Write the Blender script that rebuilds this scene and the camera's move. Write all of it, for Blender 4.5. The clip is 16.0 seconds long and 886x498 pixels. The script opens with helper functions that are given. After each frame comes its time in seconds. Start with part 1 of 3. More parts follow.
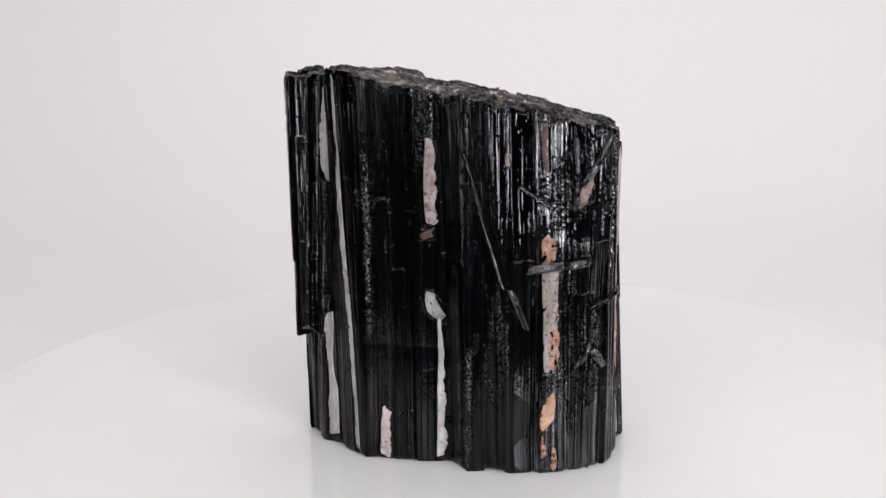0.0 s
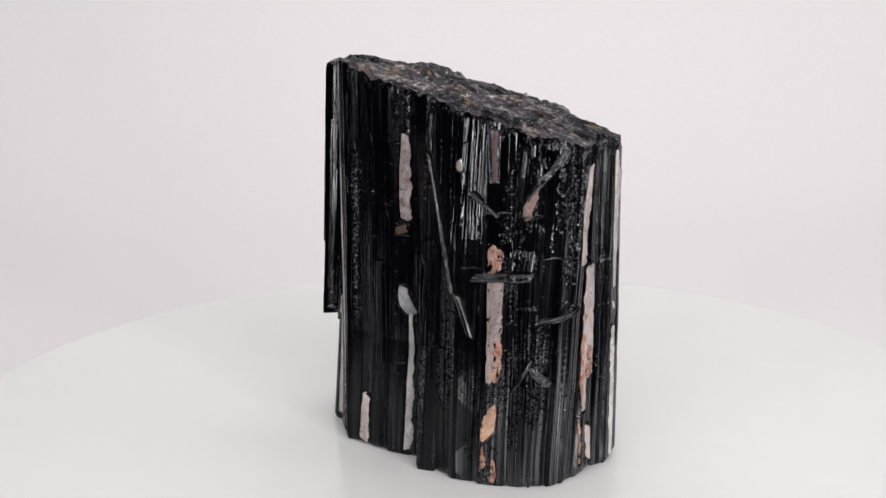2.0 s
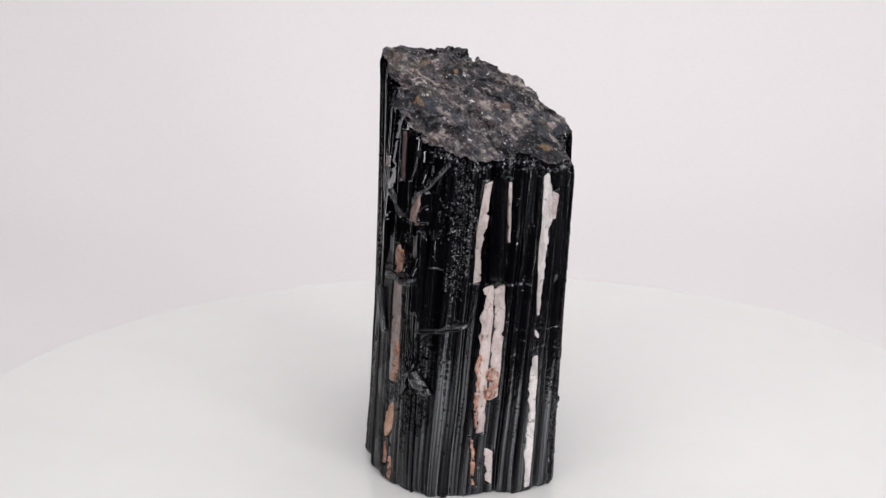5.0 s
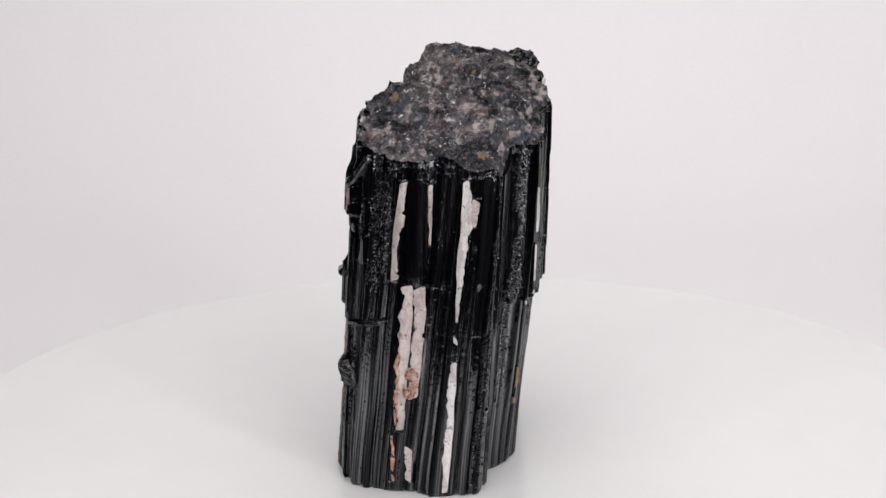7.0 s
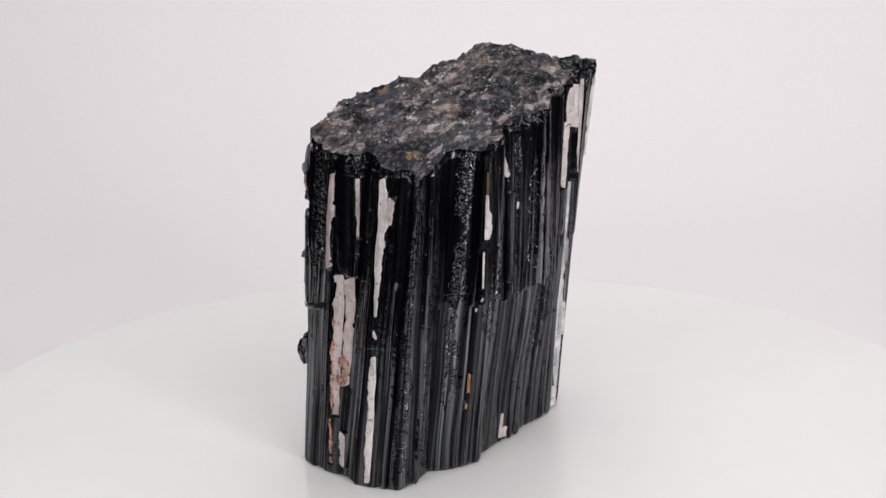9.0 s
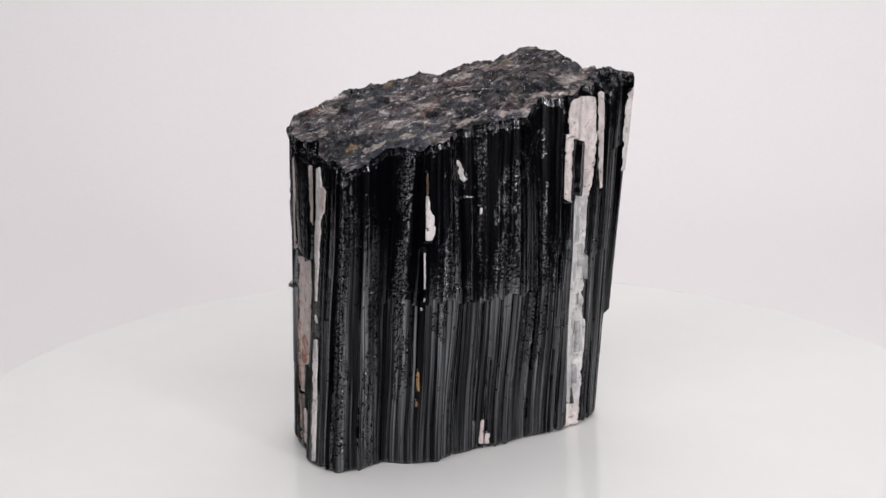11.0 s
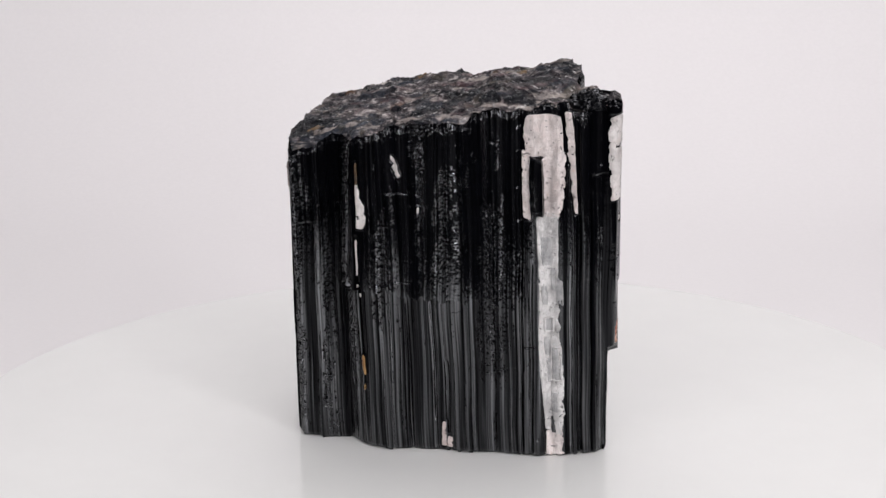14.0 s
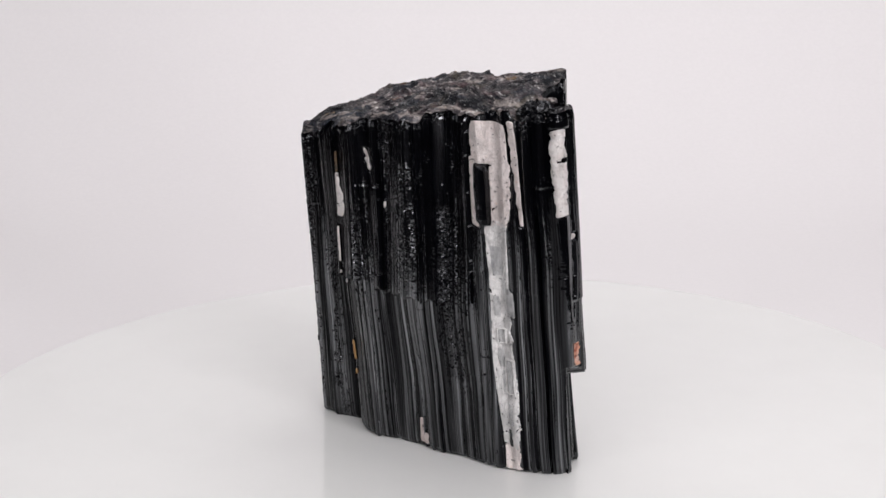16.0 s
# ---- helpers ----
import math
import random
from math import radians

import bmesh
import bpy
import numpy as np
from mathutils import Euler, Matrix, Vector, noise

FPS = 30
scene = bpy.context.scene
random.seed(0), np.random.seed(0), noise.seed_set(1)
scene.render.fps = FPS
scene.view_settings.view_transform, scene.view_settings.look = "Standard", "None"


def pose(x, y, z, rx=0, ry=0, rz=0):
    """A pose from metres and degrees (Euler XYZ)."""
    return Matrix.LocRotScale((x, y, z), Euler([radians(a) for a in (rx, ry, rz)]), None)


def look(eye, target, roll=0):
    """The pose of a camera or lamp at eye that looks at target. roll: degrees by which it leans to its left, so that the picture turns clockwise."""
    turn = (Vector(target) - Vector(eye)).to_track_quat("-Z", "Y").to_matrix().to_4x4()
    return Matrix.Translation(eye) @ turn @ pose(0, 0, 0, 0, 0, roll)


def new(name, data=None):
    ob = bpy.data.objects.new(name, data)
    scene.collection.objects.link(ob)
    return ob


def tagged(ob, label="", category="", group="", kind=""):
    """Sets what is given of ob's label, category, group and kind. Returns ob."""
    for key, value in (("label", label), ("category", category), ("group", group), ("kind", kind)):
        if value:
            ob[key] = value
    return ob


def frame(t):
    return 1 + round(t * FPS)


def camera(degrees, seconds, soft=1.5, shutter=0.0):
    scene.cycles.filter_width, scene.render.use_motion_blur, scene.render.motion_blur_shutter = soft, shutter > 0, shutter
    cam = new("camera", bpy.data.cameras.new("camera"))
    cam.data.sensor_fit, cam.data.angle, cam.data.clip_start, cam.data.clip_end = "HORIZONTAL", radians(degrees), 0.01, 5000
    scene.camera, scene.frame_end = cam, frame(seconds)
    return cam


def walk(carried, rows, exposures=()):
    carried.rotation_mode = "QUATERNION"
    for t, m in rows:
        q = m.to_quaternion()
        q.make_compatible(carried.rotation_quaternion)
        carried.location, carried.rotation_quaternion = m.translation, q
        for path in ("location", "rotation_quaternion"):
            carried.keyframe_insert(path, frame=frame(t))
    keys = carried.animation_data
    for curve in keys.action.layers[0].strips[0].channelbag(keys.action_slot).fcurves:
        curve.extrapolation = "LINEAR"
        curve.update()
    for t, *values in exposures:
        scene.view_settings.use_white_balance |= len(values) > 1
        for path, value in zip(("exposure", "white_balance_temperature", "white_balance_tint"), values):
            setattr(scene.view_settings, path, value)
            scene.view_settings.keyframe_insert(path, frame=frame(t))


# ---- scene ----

# A black striated crystal on a white turntable in a small light tent.
# Scale: the turntable is 30 cm across. The specimen turns once in about 26 s.

cam = camera(26.75, 16.0, soft=1.45)
EYE = Vector((0.0, -0.510, 0.2045))
YAW, PITCH = radians(-0.426), radians(16.234)
AIM = EYE + Vector((math.sin(YAW) * math.cos(PITCH), math.cos(YAW) * math.cos(PITCH), -math.sin(PITCH)))
STILL = look(EYE, AIM, -0.891)
walk(cam, [(0, STILL), (16, STILL)], [(0, 0.0), (16, 0.0)])


def turn_at(t):
    """Turn of the table in degrees at t seconds."""
    return -13.7525 * t + 0.0052 * t * t


# ---- light ----
world = bpy.data.worlds.new("dim_room")
scene.world = world
world.use_nodes = True
world.node_tree.nodes["Background"].inputs[0].default_value = (0.9, 0.92, 1.0, 1)
world.node_tree.nodes["Background"].inputs[1].default_value = 0.006


def softbox(name, eye, target, sx, sy, watts, colour=(1, 0.985, 0.98)):
    lamp = bpy.data.lights.new(name, "AREA")
    lamp.shape, lamp.size, lamp.size_y, lamp.energy, lamp.color = "RECTANGLE", sx, sy, watts, colour
    ob = new(name, lamp)
    ob.matrix_world = look(eye, target)
    return ob


softbox("softbox_top", (0.06, 0.22, 0.80), (0.05, 0.31, 0), 0.85, 0.60, 3.75, (1, 0.975, 0.985))
softbox("softbox_front", (0.04, -0.52, 0.74), (0.0, 0.0, 0.03), 0.90, 0.42, 3.7, (1, 0.97, 0.985))
softbox("strip_left", (-0.50, -0.46, 0.25), (0, 0.0, 0.12), 0.10, 0.50, 0.9, (1, 0.97, 0.985))
softbox("strip_right", (0.42, -0.54, 0.25), (0, 0.0, 0.12), 0.10, 0.50, 1.5, (1, 0.97, 0.985))
softbox("strip_near_right", (0.27, -0.70, 0.19), (0, 0.0, 0.10), 0.10, 0.36, 1.05, (1, 0.97, 0.985))
softbox("strip_far_right", (0.64, -0.22, 0.25), (0, 0.0, 0.12), 0.10, 0.50, 0.65, (1, 0.97, 0.985))


# ---- materials ----
class Nodes:
    """Short hand for building a node material."""

    def __init__(self, name):
        self.mat = bpy.data.materials.new(name)
        self.mat.use_nodes = True
        self.tree = self.mat.node_tree
        self.bsdf = self.tree.nodes["Principled BSDF"]

    def add(self, kind, **values):
        node = self.tree.nodes.new(kind)
        for key, value in values.items():
            node.inputs[key].default_value = value
        return node

    def join(self, a, b):
        self.tree.links.new(a, b)

    def coords(self, scale=(1, 1, 1), kind="Object"):
        tc = self.add("ShaderNodeTexCoord")
        mp = self.add("ShaderNodeMapping")
        mp.inputs["Scale"].default_value = scale
        self.join(tc.outputs[kind], mp.inputs["Vector"])
        return mp.outputs["Vector"]

    def noise(self, vector, scale, detail=4.0, rough=0.6, distortion=0.0):
        n = self.add("ShaderNodeTexNoise", Scale=scale, Detail=detail, Roughness=rough, Distortion=distortion)
        self.join(vector, n.inputs["Vector"])
        return n.outputs["Fac"]

    def ramp(self, fac, stops):
        r = self.add("ShaderNodeValToRGB")
        while len(r.color_ramp.elements) < len(stops):
            r.color_ramp.elements.new(0.5)
        for e, (p, c) in zip(r.color_ramp.elements, stops):
            e.position, e.color = p, (*c, 1) if len(c) == 3 else c
        self.join(fac, r.inputs["Fac"])
        return r.outputs["Color"]

    def range(self, fac, a, b, lo, hi):
        m = self.add("ShaderNodeMapRange")
        for i, v in enumerate((a, b, lo, hi)):
            m.inputs[i + 1].default_value = v
        self.join(fac, m.inputs[0])
        return m.outputs[0]

    def mix(self, fac, a, b):
        m = self.add("ShaderNodeMix")
        m.data_type = "RGBA"
        self.join(fac, m.inputs["Factor"])
        for socket, v in ((m.inputs[6], a), (m.inputs[7], b)):
            if isinstance(v, tuple):
                socket.default_value = (*v, 1)
            else:
                self.join(v, socket)
        return m.outputs[2]

    def bump(self, height, distance, strength=1.0, normal=None):
        b = self.add("ShaderNodeBump", Distance=distance, Strength=strength)
        self.join(height, b.inputs["Height"])
        if normal is not None:
            self.join(normal, b.inputs["Normal"])
        return b.outputs["Normal"]


def crystal_material(name, rough_lo, rough_hi, pit, dull=0.25, unrolled=True, shine=1.0, streaky=1.0):
    """Black crystal whose streaks run lengthwise; unrolled: along the outline and up, as the body's map lies."""
    n = Nodes(name)
    kind = "UV" if unrolled else "Object"
    along = n.coords((1, 0.006, 1) if unrolled else (1, 1, 0.02), kind)
    wide = n.coords((1, 0.02, 1) if unrolled else (1, 1, 0.05), kind)
    flat = n.coords()
    streak = n.noise(along, 2600, 3)
    band = n.noise(wide, 420, 3)
    patch = n.noise(flat, 120, 4)
    fine = n.noise(flat, 1500, 3)
    n.join(n.ramp(patch, [(0.3, (0.0006, 0.0006, 0.0010)), (0.7, (0.0016, 0.0017, 0.0026))]), n.bsdf.inputs["Base Color"])
    n.join(n.range(band, 0.35, 0.65, rough_lo, rough_hi), n.bsdf.inputs["Roughness"])
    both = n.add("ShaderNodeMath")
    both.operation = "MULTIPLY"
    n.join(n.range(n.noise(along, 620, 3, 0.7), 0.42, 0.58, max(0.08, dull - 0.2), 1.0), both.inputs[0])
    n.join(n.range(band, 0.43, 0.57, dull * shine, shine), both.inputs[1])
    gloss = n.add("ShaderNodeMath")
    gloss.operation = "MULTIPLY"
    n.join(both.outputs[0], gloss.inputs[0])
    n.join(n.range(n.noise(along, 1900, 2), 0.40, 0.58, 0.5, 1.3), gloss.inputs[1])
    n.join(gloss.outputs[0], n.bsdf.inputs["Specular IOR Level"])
    hair = n.noise(n.coords((1, 0.012, 1) if unrolled else (1, 1, 0.03), kind), 1700, 3, 0.7)
    nrm = n.bump(streak, 0.0002, 0.4 * streaky)
    nrm = n.bump(hair, 0.0004, 0.5 * streaky, nrm)
    nrm = n.bump(n.noise(along, 700, 3, 0.6), 0.0006, 0.3 * streaky, nrm)
    nrm = n.bump(fine, 0.0002, pit, nrm)
    n.join(nrm, n.bsdf.inputs["Normal"])
    n.bsdf.inputs["IOR"].default_value = 1.64
    n.bsdf.inputs["Specular Tint"].default_value = (0.93, 0.95, 1.0, 1)
    return n.mat


def vein_material(name, pale, warm, rust, rust_from, specks=0.612, lumpy=0.25):
    n = Nodes(name)
    v = n.coords()
    cloud = n.noise(v, 330, 5, 0.65)
    grain = n.noise(v, 800, 5, 0.72)
    stain = n.noise(v, 300, 6, 0.7, 0.6)
    cell = n.add("ShaderNodeTexVoronoi", Scale=480.0)
    cell.feature = "DISTANCE_TO_EDGE"
    n.join(n.coords((1, 1, 0.7)), cell.inputs["Vector"])
    colour = n.mix(n.range(cloud, 0.38, 0.66, 0, 1), pale, warm)
    veil = n.noise(n.coords((1, 1, 0.35)), 260, 5, 0.7, 0.5)
    colour = n.mix(n.range(veil, 0.47, 0.62, 0, 0.7), colour, tuple(c * 0.52 for c in warm))
    colour = n.mix(n.range(stain, rust_from, rust_from + 0.09, 0, 0.9), colour, rust)
    colour = n.mix(n.range(cell.outputs["Distance"], 0.0, 0.04, 0.35, 0.0), colour, tuple(c * 0.5 for c in warm))
    block = n.add("ShaderNodeTexVoronoi", Scale=420.0)
    n.join(n.coords((1, 1, 0.55)), block.inputs["Vector"])
    grey = n.add("ShaderNodeSeparateColor")
    n.join(block.outputs["Color"], grey.inputs[0])
    colour = n.mix(n.range(grey.outputs[0], 0.45, 1.0, 0, 0.5), colour, tuple(c * 0.62 for c in pale))
    colour = n.mix(n.range(grain, specks, specks + 0.05, 0, 0.85), colour, (0.03, 0.025, 0.025))
    colour = n.mix(n.range(n.noise(v, 420, 4, 0.7, 0.8), specks + 0.01, specks + 0.05, 0, 0.8), colour, tuple(c * 0.16 for c in warm))
    n.join(colour, n.bsdf.inputs["Base Color"])
    n.join(n.range(grain, 0.3, 0.7, 0.25, 0.55), n.bsdf.inputs["Roughness"])
    nrm = n.bump(grain, 0.0005, 0.35 + lumpy)
    nrm = n.bump(grey.outputs[1], 0.0004, 0.5, nrm)
    n.join(n.bump(cell.outputs["Distance"], 0.0004, lumpy, nrm), n.bsdf.inputs["Normal"])
    return n.mat


def fracture_material():
    n = Nodes("broken_crystal_top")
    v = n.coords((0.6, 1, 1))
    big = n.noise(v, 75, 5, 0.6, 0.9)
    tone = n.noise(n.coords((0.7, 1, 1)), 110, 5, 0.65, 0.5)
    mid = n.noise(v, 300, 6, 0.75, 0.6)
    fine = n.noise(v, 1000, 4, 0.7)
    ochre = n.noise(n.coords(), 130, 4, 0.6, 0.5)
    dark = n.noise(n.coords((0.7, 1, 1)), 95, 5, 0.65, 0.8)
    pink = n.noise(n.coords((0.5, 1, 1)), 150, 5, 0.65, 1.0)
    colour = n.ramp(mid, [(0.38, (0.010, 0.011, 0.015)), (0.46, (0.042, 0.037, 0.042)), (0.52, (0.100, 0.086, 0.090)), (0.57, (0.22, 0.195, 0.195)), (0.63, (0.55, 0.50, 0.485))])
    colour = n.mix(n.range(big, 0.48, 0.56, 0, 0.75), colour, (0.040, 0.048, 0.064))
    colour = n.mix(n.range(pink, 0.56, 0.63, 0, 0.36), colour, (0.19, 0.105, 0.11))
    layer = n.noise(n.coords((0.22, 1, 1)), 260, 5, 0.7, 0.4)
    colour = n.mix(n.range(layer, 0.56, 0.64, 0, 0.75), colour, (0.42, 0.37, 0.34))
    colour = n.mix(n.range(layer, 0.44, 0.37, 0, 0.8), colour, (0.012, 0.013, 0.017))
    colour = n.mix(n.range(tone, 0.58, 0.65, 0, 0.35), colour, (0.140, 0.118, 0.080))
    colour = n.mix(n.range(dark, 0.505, 0.58, 0, 0.9), colour, (0.008, 0.009, 0.012))
    colour = n.mix(n.range(ochre, 0.66, 0.71, 0, 0.6), colour, (0.17, 0.085, 0.024))
    # glints painted into the base colour as small white flakes
    colour = n.mix(n.range(n.noise(n.coords((0.45, 1, 1)), 620, 4, 0.75, 0.8), 0.625, 0.66, 0, 0.9), colour, (0.74, 0.71, 0.70))
    n.join(colour, n.bsdf.inputs["Base Color"])
    n.join(n.range(fine, 0.50, 0.60, 0.06, 0.9), n.bsdf.inputs["Specular IOR Level"])
    n.join(n.range(fine, 0.35, 0.6, 0.5, 0.15), n.bsdf.inputs["Roughness"])
    nrm = n.bump(mid, 0.0011, 0.8)
    n.join(n.bump(fine, 0.0007, 0.9, nrm), n.bsdf.inputs["Normal"])
    return n.mat


def plain_material(name, colour, rough, grain=300, depth=0.00004, spread=0.02):
    n = Nodes(name)
    v = n.coords()
    a = n.noise(v, grain, 4)
    lo, hi = tuple(c * (1 - spread) for c in colour), tuple(min(1, c * (1 + spread)) for c in colour)
    n.join(n.ramp(a, [(0.3, lo), (0.7, hi)]), n.bsdf.inputs["Base Color"])
    n.join(n.range(a, 0.3, 0.7, rough * 0.85, rough * 1.15), n.bsdf.inputs["Roughness"])
    n.join(n.bump(a, depth, 0.3), n.bsdf.inputs["Normal"])
    return n.mat


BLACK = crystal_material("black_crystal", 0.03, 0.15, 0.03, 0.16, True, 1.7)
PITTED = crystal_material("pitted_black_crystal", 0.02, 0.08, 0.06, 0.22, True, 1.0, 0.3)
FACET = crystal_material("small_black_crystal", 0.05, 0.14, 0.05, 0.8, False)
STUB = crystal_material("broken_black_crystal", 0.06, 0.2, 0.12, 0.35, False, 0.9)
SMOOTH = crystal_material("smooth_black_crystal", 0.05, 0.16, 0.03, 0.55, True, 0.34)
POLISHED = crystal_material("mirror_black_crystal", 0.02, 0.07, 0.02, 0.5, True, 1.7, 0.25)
TOP = fracture_material()
PALE = vein_material("white_feldspar", (0.80, 0.765, 0.755), (0.66, 0.60, 0.58), (0.52, 0.33, 0.24), 0.66)
GREY = vein_material("greyish_feldspar", (0.50, 0.43, 0.425), (0.30, 0.235, 0.235), (0.30, 0.15, 0.12), 0.55, 0.585)
VEIL = vein_material("greyish_white_feldspar", (0.72, 0.69, 0.69), (0.54, 0.51, 0.515), (0.50, 0.36, 0.30), 0.62, 0.635)
TAN = vein_material("brownish_pink_feldspar", (0.40, 0.29, 0.255), (0.30, 0.205, 0.18), (0.26, 0.11, 0.07), 0.56, 0.62)
PEACH = vein_material("pale_orange_feldspar", (0.72, 0.50, 0.38), (0.64, 0.33, 0.18), (0.36, 0.12, 0.055), 0.555, 0.59)
PINK = vein_material("pinkish_feldspar", (0.70, 0.62, 0.60), (0.54, 0.44, 0.42), (0.46, 0.21, 0.12), 0.60)
BLUSH = vein_material("pinkish_white_feldspar", (0.82, 0.755, 0.74), (0.68, 0.59, 0.57), (0.60, 0.40, 0.32), 0.62)
DUSKY = vein_material("dusky_pink_feldspar", (0.52, 0.45, 0.43), (0.40, 0.33, 0.31), (0.42, 0.19, 0.11), 0.57)
RUST = vein_material("rust_stained_feldspar", (0.68, 0.50, 0.43), (0.60, 0.23, 0.11), (0.24, 0.05, 0.025), 0.51, 0.555, 0.5)
MAUVE = vein_material("dull_mauve_feldspar", (0.20, 0.13, 0.13), (0.11, 0.07, 0.072), (0.09, 0.05, 0.045), 0.54, 0.575)
OCHRE = vein_material("ochre_feldspar", (0.42, 0.24, 0.08), (0.34, 0.18, 0.06), (0.25, 0.10, 0.03), 0.55)
OLD = vein_material("old_ochre_crust", (0.21, 0.115, 0.035), (0.11, 0.065, 0.03), (0.06, 0.045, 0.035), 0.52, 0.55)
RUSTY = vein_material("rusty_brown_crust", (0.13, 0.07, 0.05), (0.08, 0.045, 0.035), (0.17, 0.06, 0.03), 0.55, 0.58)
DULL = vein_material("dull_pale_crust", (0.30, 0.26, 0.245), (0.15, 0.125, 0.12), (0.22, 0.14, 0.09), 0.58, 0.57)
CLEAR = vein_material("greyish_white_quartz", (0.80, 0.785, 0.78), (0.56, 0.55, 0.55), (0.78, 0.70, 0.68), 0.60)
GLASSY = vein_material("glassy_grey_quartz", (0.62, 0.615, 0.62), (0.30, 0.30, 0.31), (0.55, 0.50, 0.48), 0.66, 0.68)
GLASSY.node_tree.nodes["Principled BSDF"].inputs["Transmission Weight"].default_value = 0.25
DISC = plain_material("glossy_white_acrylic", (0.80, 0.80, 0.79), 0.10, 60, 0.00001, 0.01)
CLOTH = plain_material("white_tent_cloth", (0.80, 0.775, 0.785), 0.85, 500, 0.0001, 0.015)
DARK = plain_material("dark_room_wall", (0.012, 0.012, 0.013), 0.9, 20, 0.0005, 0.1)
DARK.node_tree.nodes["Principled BSDF"].inputs["Specular IOR Level"].default_value = 0.1


# ---- mesh helpers ----
def part(name, verts, faces, material, parent, label="", smooth=True):
    me = bpy.data.meshes.new(name)
    me.from_pydata([tuple(v) for v in verts], [], [tuple(f) for f in faces])
    me.materials.append(material)
    if smooth:
        me.polygons.foreach_set("use_smooth", [True] * len(me.polygons))
    me.update()
    ob = new(name, me)
    ob.parent = parent
    return tagged(ob, label)


def grid_faces(rows, cols, ring=False):
    i, j = np.meshgrid(np.arange(rows - 1), np.arange(cols if ring else cols - 1), indexing="ij")
    k = (j + 1) % cols
    return np.stack([i * cols + j, i * cols + k, (i + 1) * cols + k, (i + 1) * cols + j], -1).reshape(-1, 4).tolist()


def smoothstep(a, b, x):
    u = np.clip((x - a) / (b - a), 0, 1)
    return u * u * (3 - 2 * u)


# ---- the setting ----
def sweep_wall():
    """The tent's back: floor that curves up into the back wall, 3 mm thick."""
    profile = [(0.02, -0.012), (0.20, -0.012), (0.24, -0.0118)]
    for i in range(1, 25):
        a = radians(90 * i / 24)
        profile.append((0.24 + 0.30 * math.sin(a), -0.012 + 0.30 * (1 - math.cos(a))))
    profile += [(0.541, 0.55), (0.541, 0.85)]
    verts, n = [], len(profile)
    for off in (0.0, -0.003):
        for x in (-0.31, 0.33):
            for y, z in profile:
                verts.append((x, y - (off if z > 0.1 else 0), z + (off if z <= 0.1 else 0)))
    faces = []
    for i in range(n - 1):
        faces.append((i, i + 1, n + i + 1, n + i)[::-1])
        faces.append((2 * n + i, 2 * n + i + 1, 3 * n + i + 1, 3 * n + i))
    ob = part("backdrop", verts, faces, CLOTH, None, "seamless white cloth sweep behind the turntable")
    return tagged(ob, category="backdrop", kind="structure")


def slab(name, x0, x1, y0, y1, z0, z1, material, label, category):
    v = [(x, y, z) for z in (z0, z1) for y in (y0, y1) for x in (x0, x1)]
    f = [(0, 2, 3, 1), (4, 5, 7, 6), (0, 1, 5, 4), (2, 6, 7, 3), (0, 4, 6, 2), (1, 3, 7, 5)]
    return tagged(part(name, v, f, material, None, label, False), category=category, kind="structure")


sweep_wall()
slab("wall_left", -1.55, -1.50, -2.0, 1.2, -0.016, 1.7, DARK, "dim room wall beside the table", "wall")
slab("wall_right", 1.50, 1.55, -2.0, 1.2, -0.016, 1.7, DARK, "dim room wall beside the table", "wall")
slab("wall_back", -1.55, 1.55, 1.2, 1.25, -0.016, 1.7, DARK, "dim room wall behind the backdrop", "wall")
slab("wall_front", -1.55, 1.55, -2.05, -2.0, -0.016, 1.7, DARK, "dim room wall facing the table", "wall")
slab("ceiling", -1.55, 1.55, -2.05, 1.25, 1.7, 1.75, DARK, "dim room ceiling", "ceiling")
slab("floor", -1.55, 1.55, -2.05, 1.25, -0.04, -0.016, DARK, "dark table top under the backdrop", "floor")


def turntable():
    """A round platter with a rounded rim."""
    base = tagged(new("turntable"), "round glossy white acrylic turntable platter", "turntable")
    profile = [(0.0, -0.0115), (0.1545, -0.0115), (0.1565, -0.0100), (0.1570, -0.0075), (0.1570, -0.0020), (0.1567, -0.0006), (0.1560, 0.0)]
    seg = 192
    verts = [(0, 0, -0.0115)]
    for r, z in profile[1:]:
        verts += [(r * math.cos(2 * math.pi * i / seg), r * math.sin(2 * math.pi * i / seg), z) for i in range(seg)]
    faces = [(0, 1 + (i + 1) % seg, 1 + i) for i in range(seg)]
    for k in range(len(profile) - 2):
        a, b = 1 + k * seg, 1 + (k + 1) * seg
        faces += [(a + i, a + (i + 1) % seg, b + (i + 1) % seg, b + i) for i in range(seg)]
    part("rim", verts, faces, DISC, base)
    top = [(0.1560 * math.cos(2 * math.pi * i / seg), 0.1560 * math.sin(2 * math.pi * i / seg), z) for z in (0.0, -0.006) for i in range(seg)]
    cap = [tuple(range(seg)), tuple(range(2 * seg - 1, seg - 1, -1))]
    cap += [(i, seg + i, seg + (i + 1) % seg, (i + 1) % seg) for i in range(seg)]
    part("platter", top, cap, DISC, base, "", False)
    return base


table = turntable()


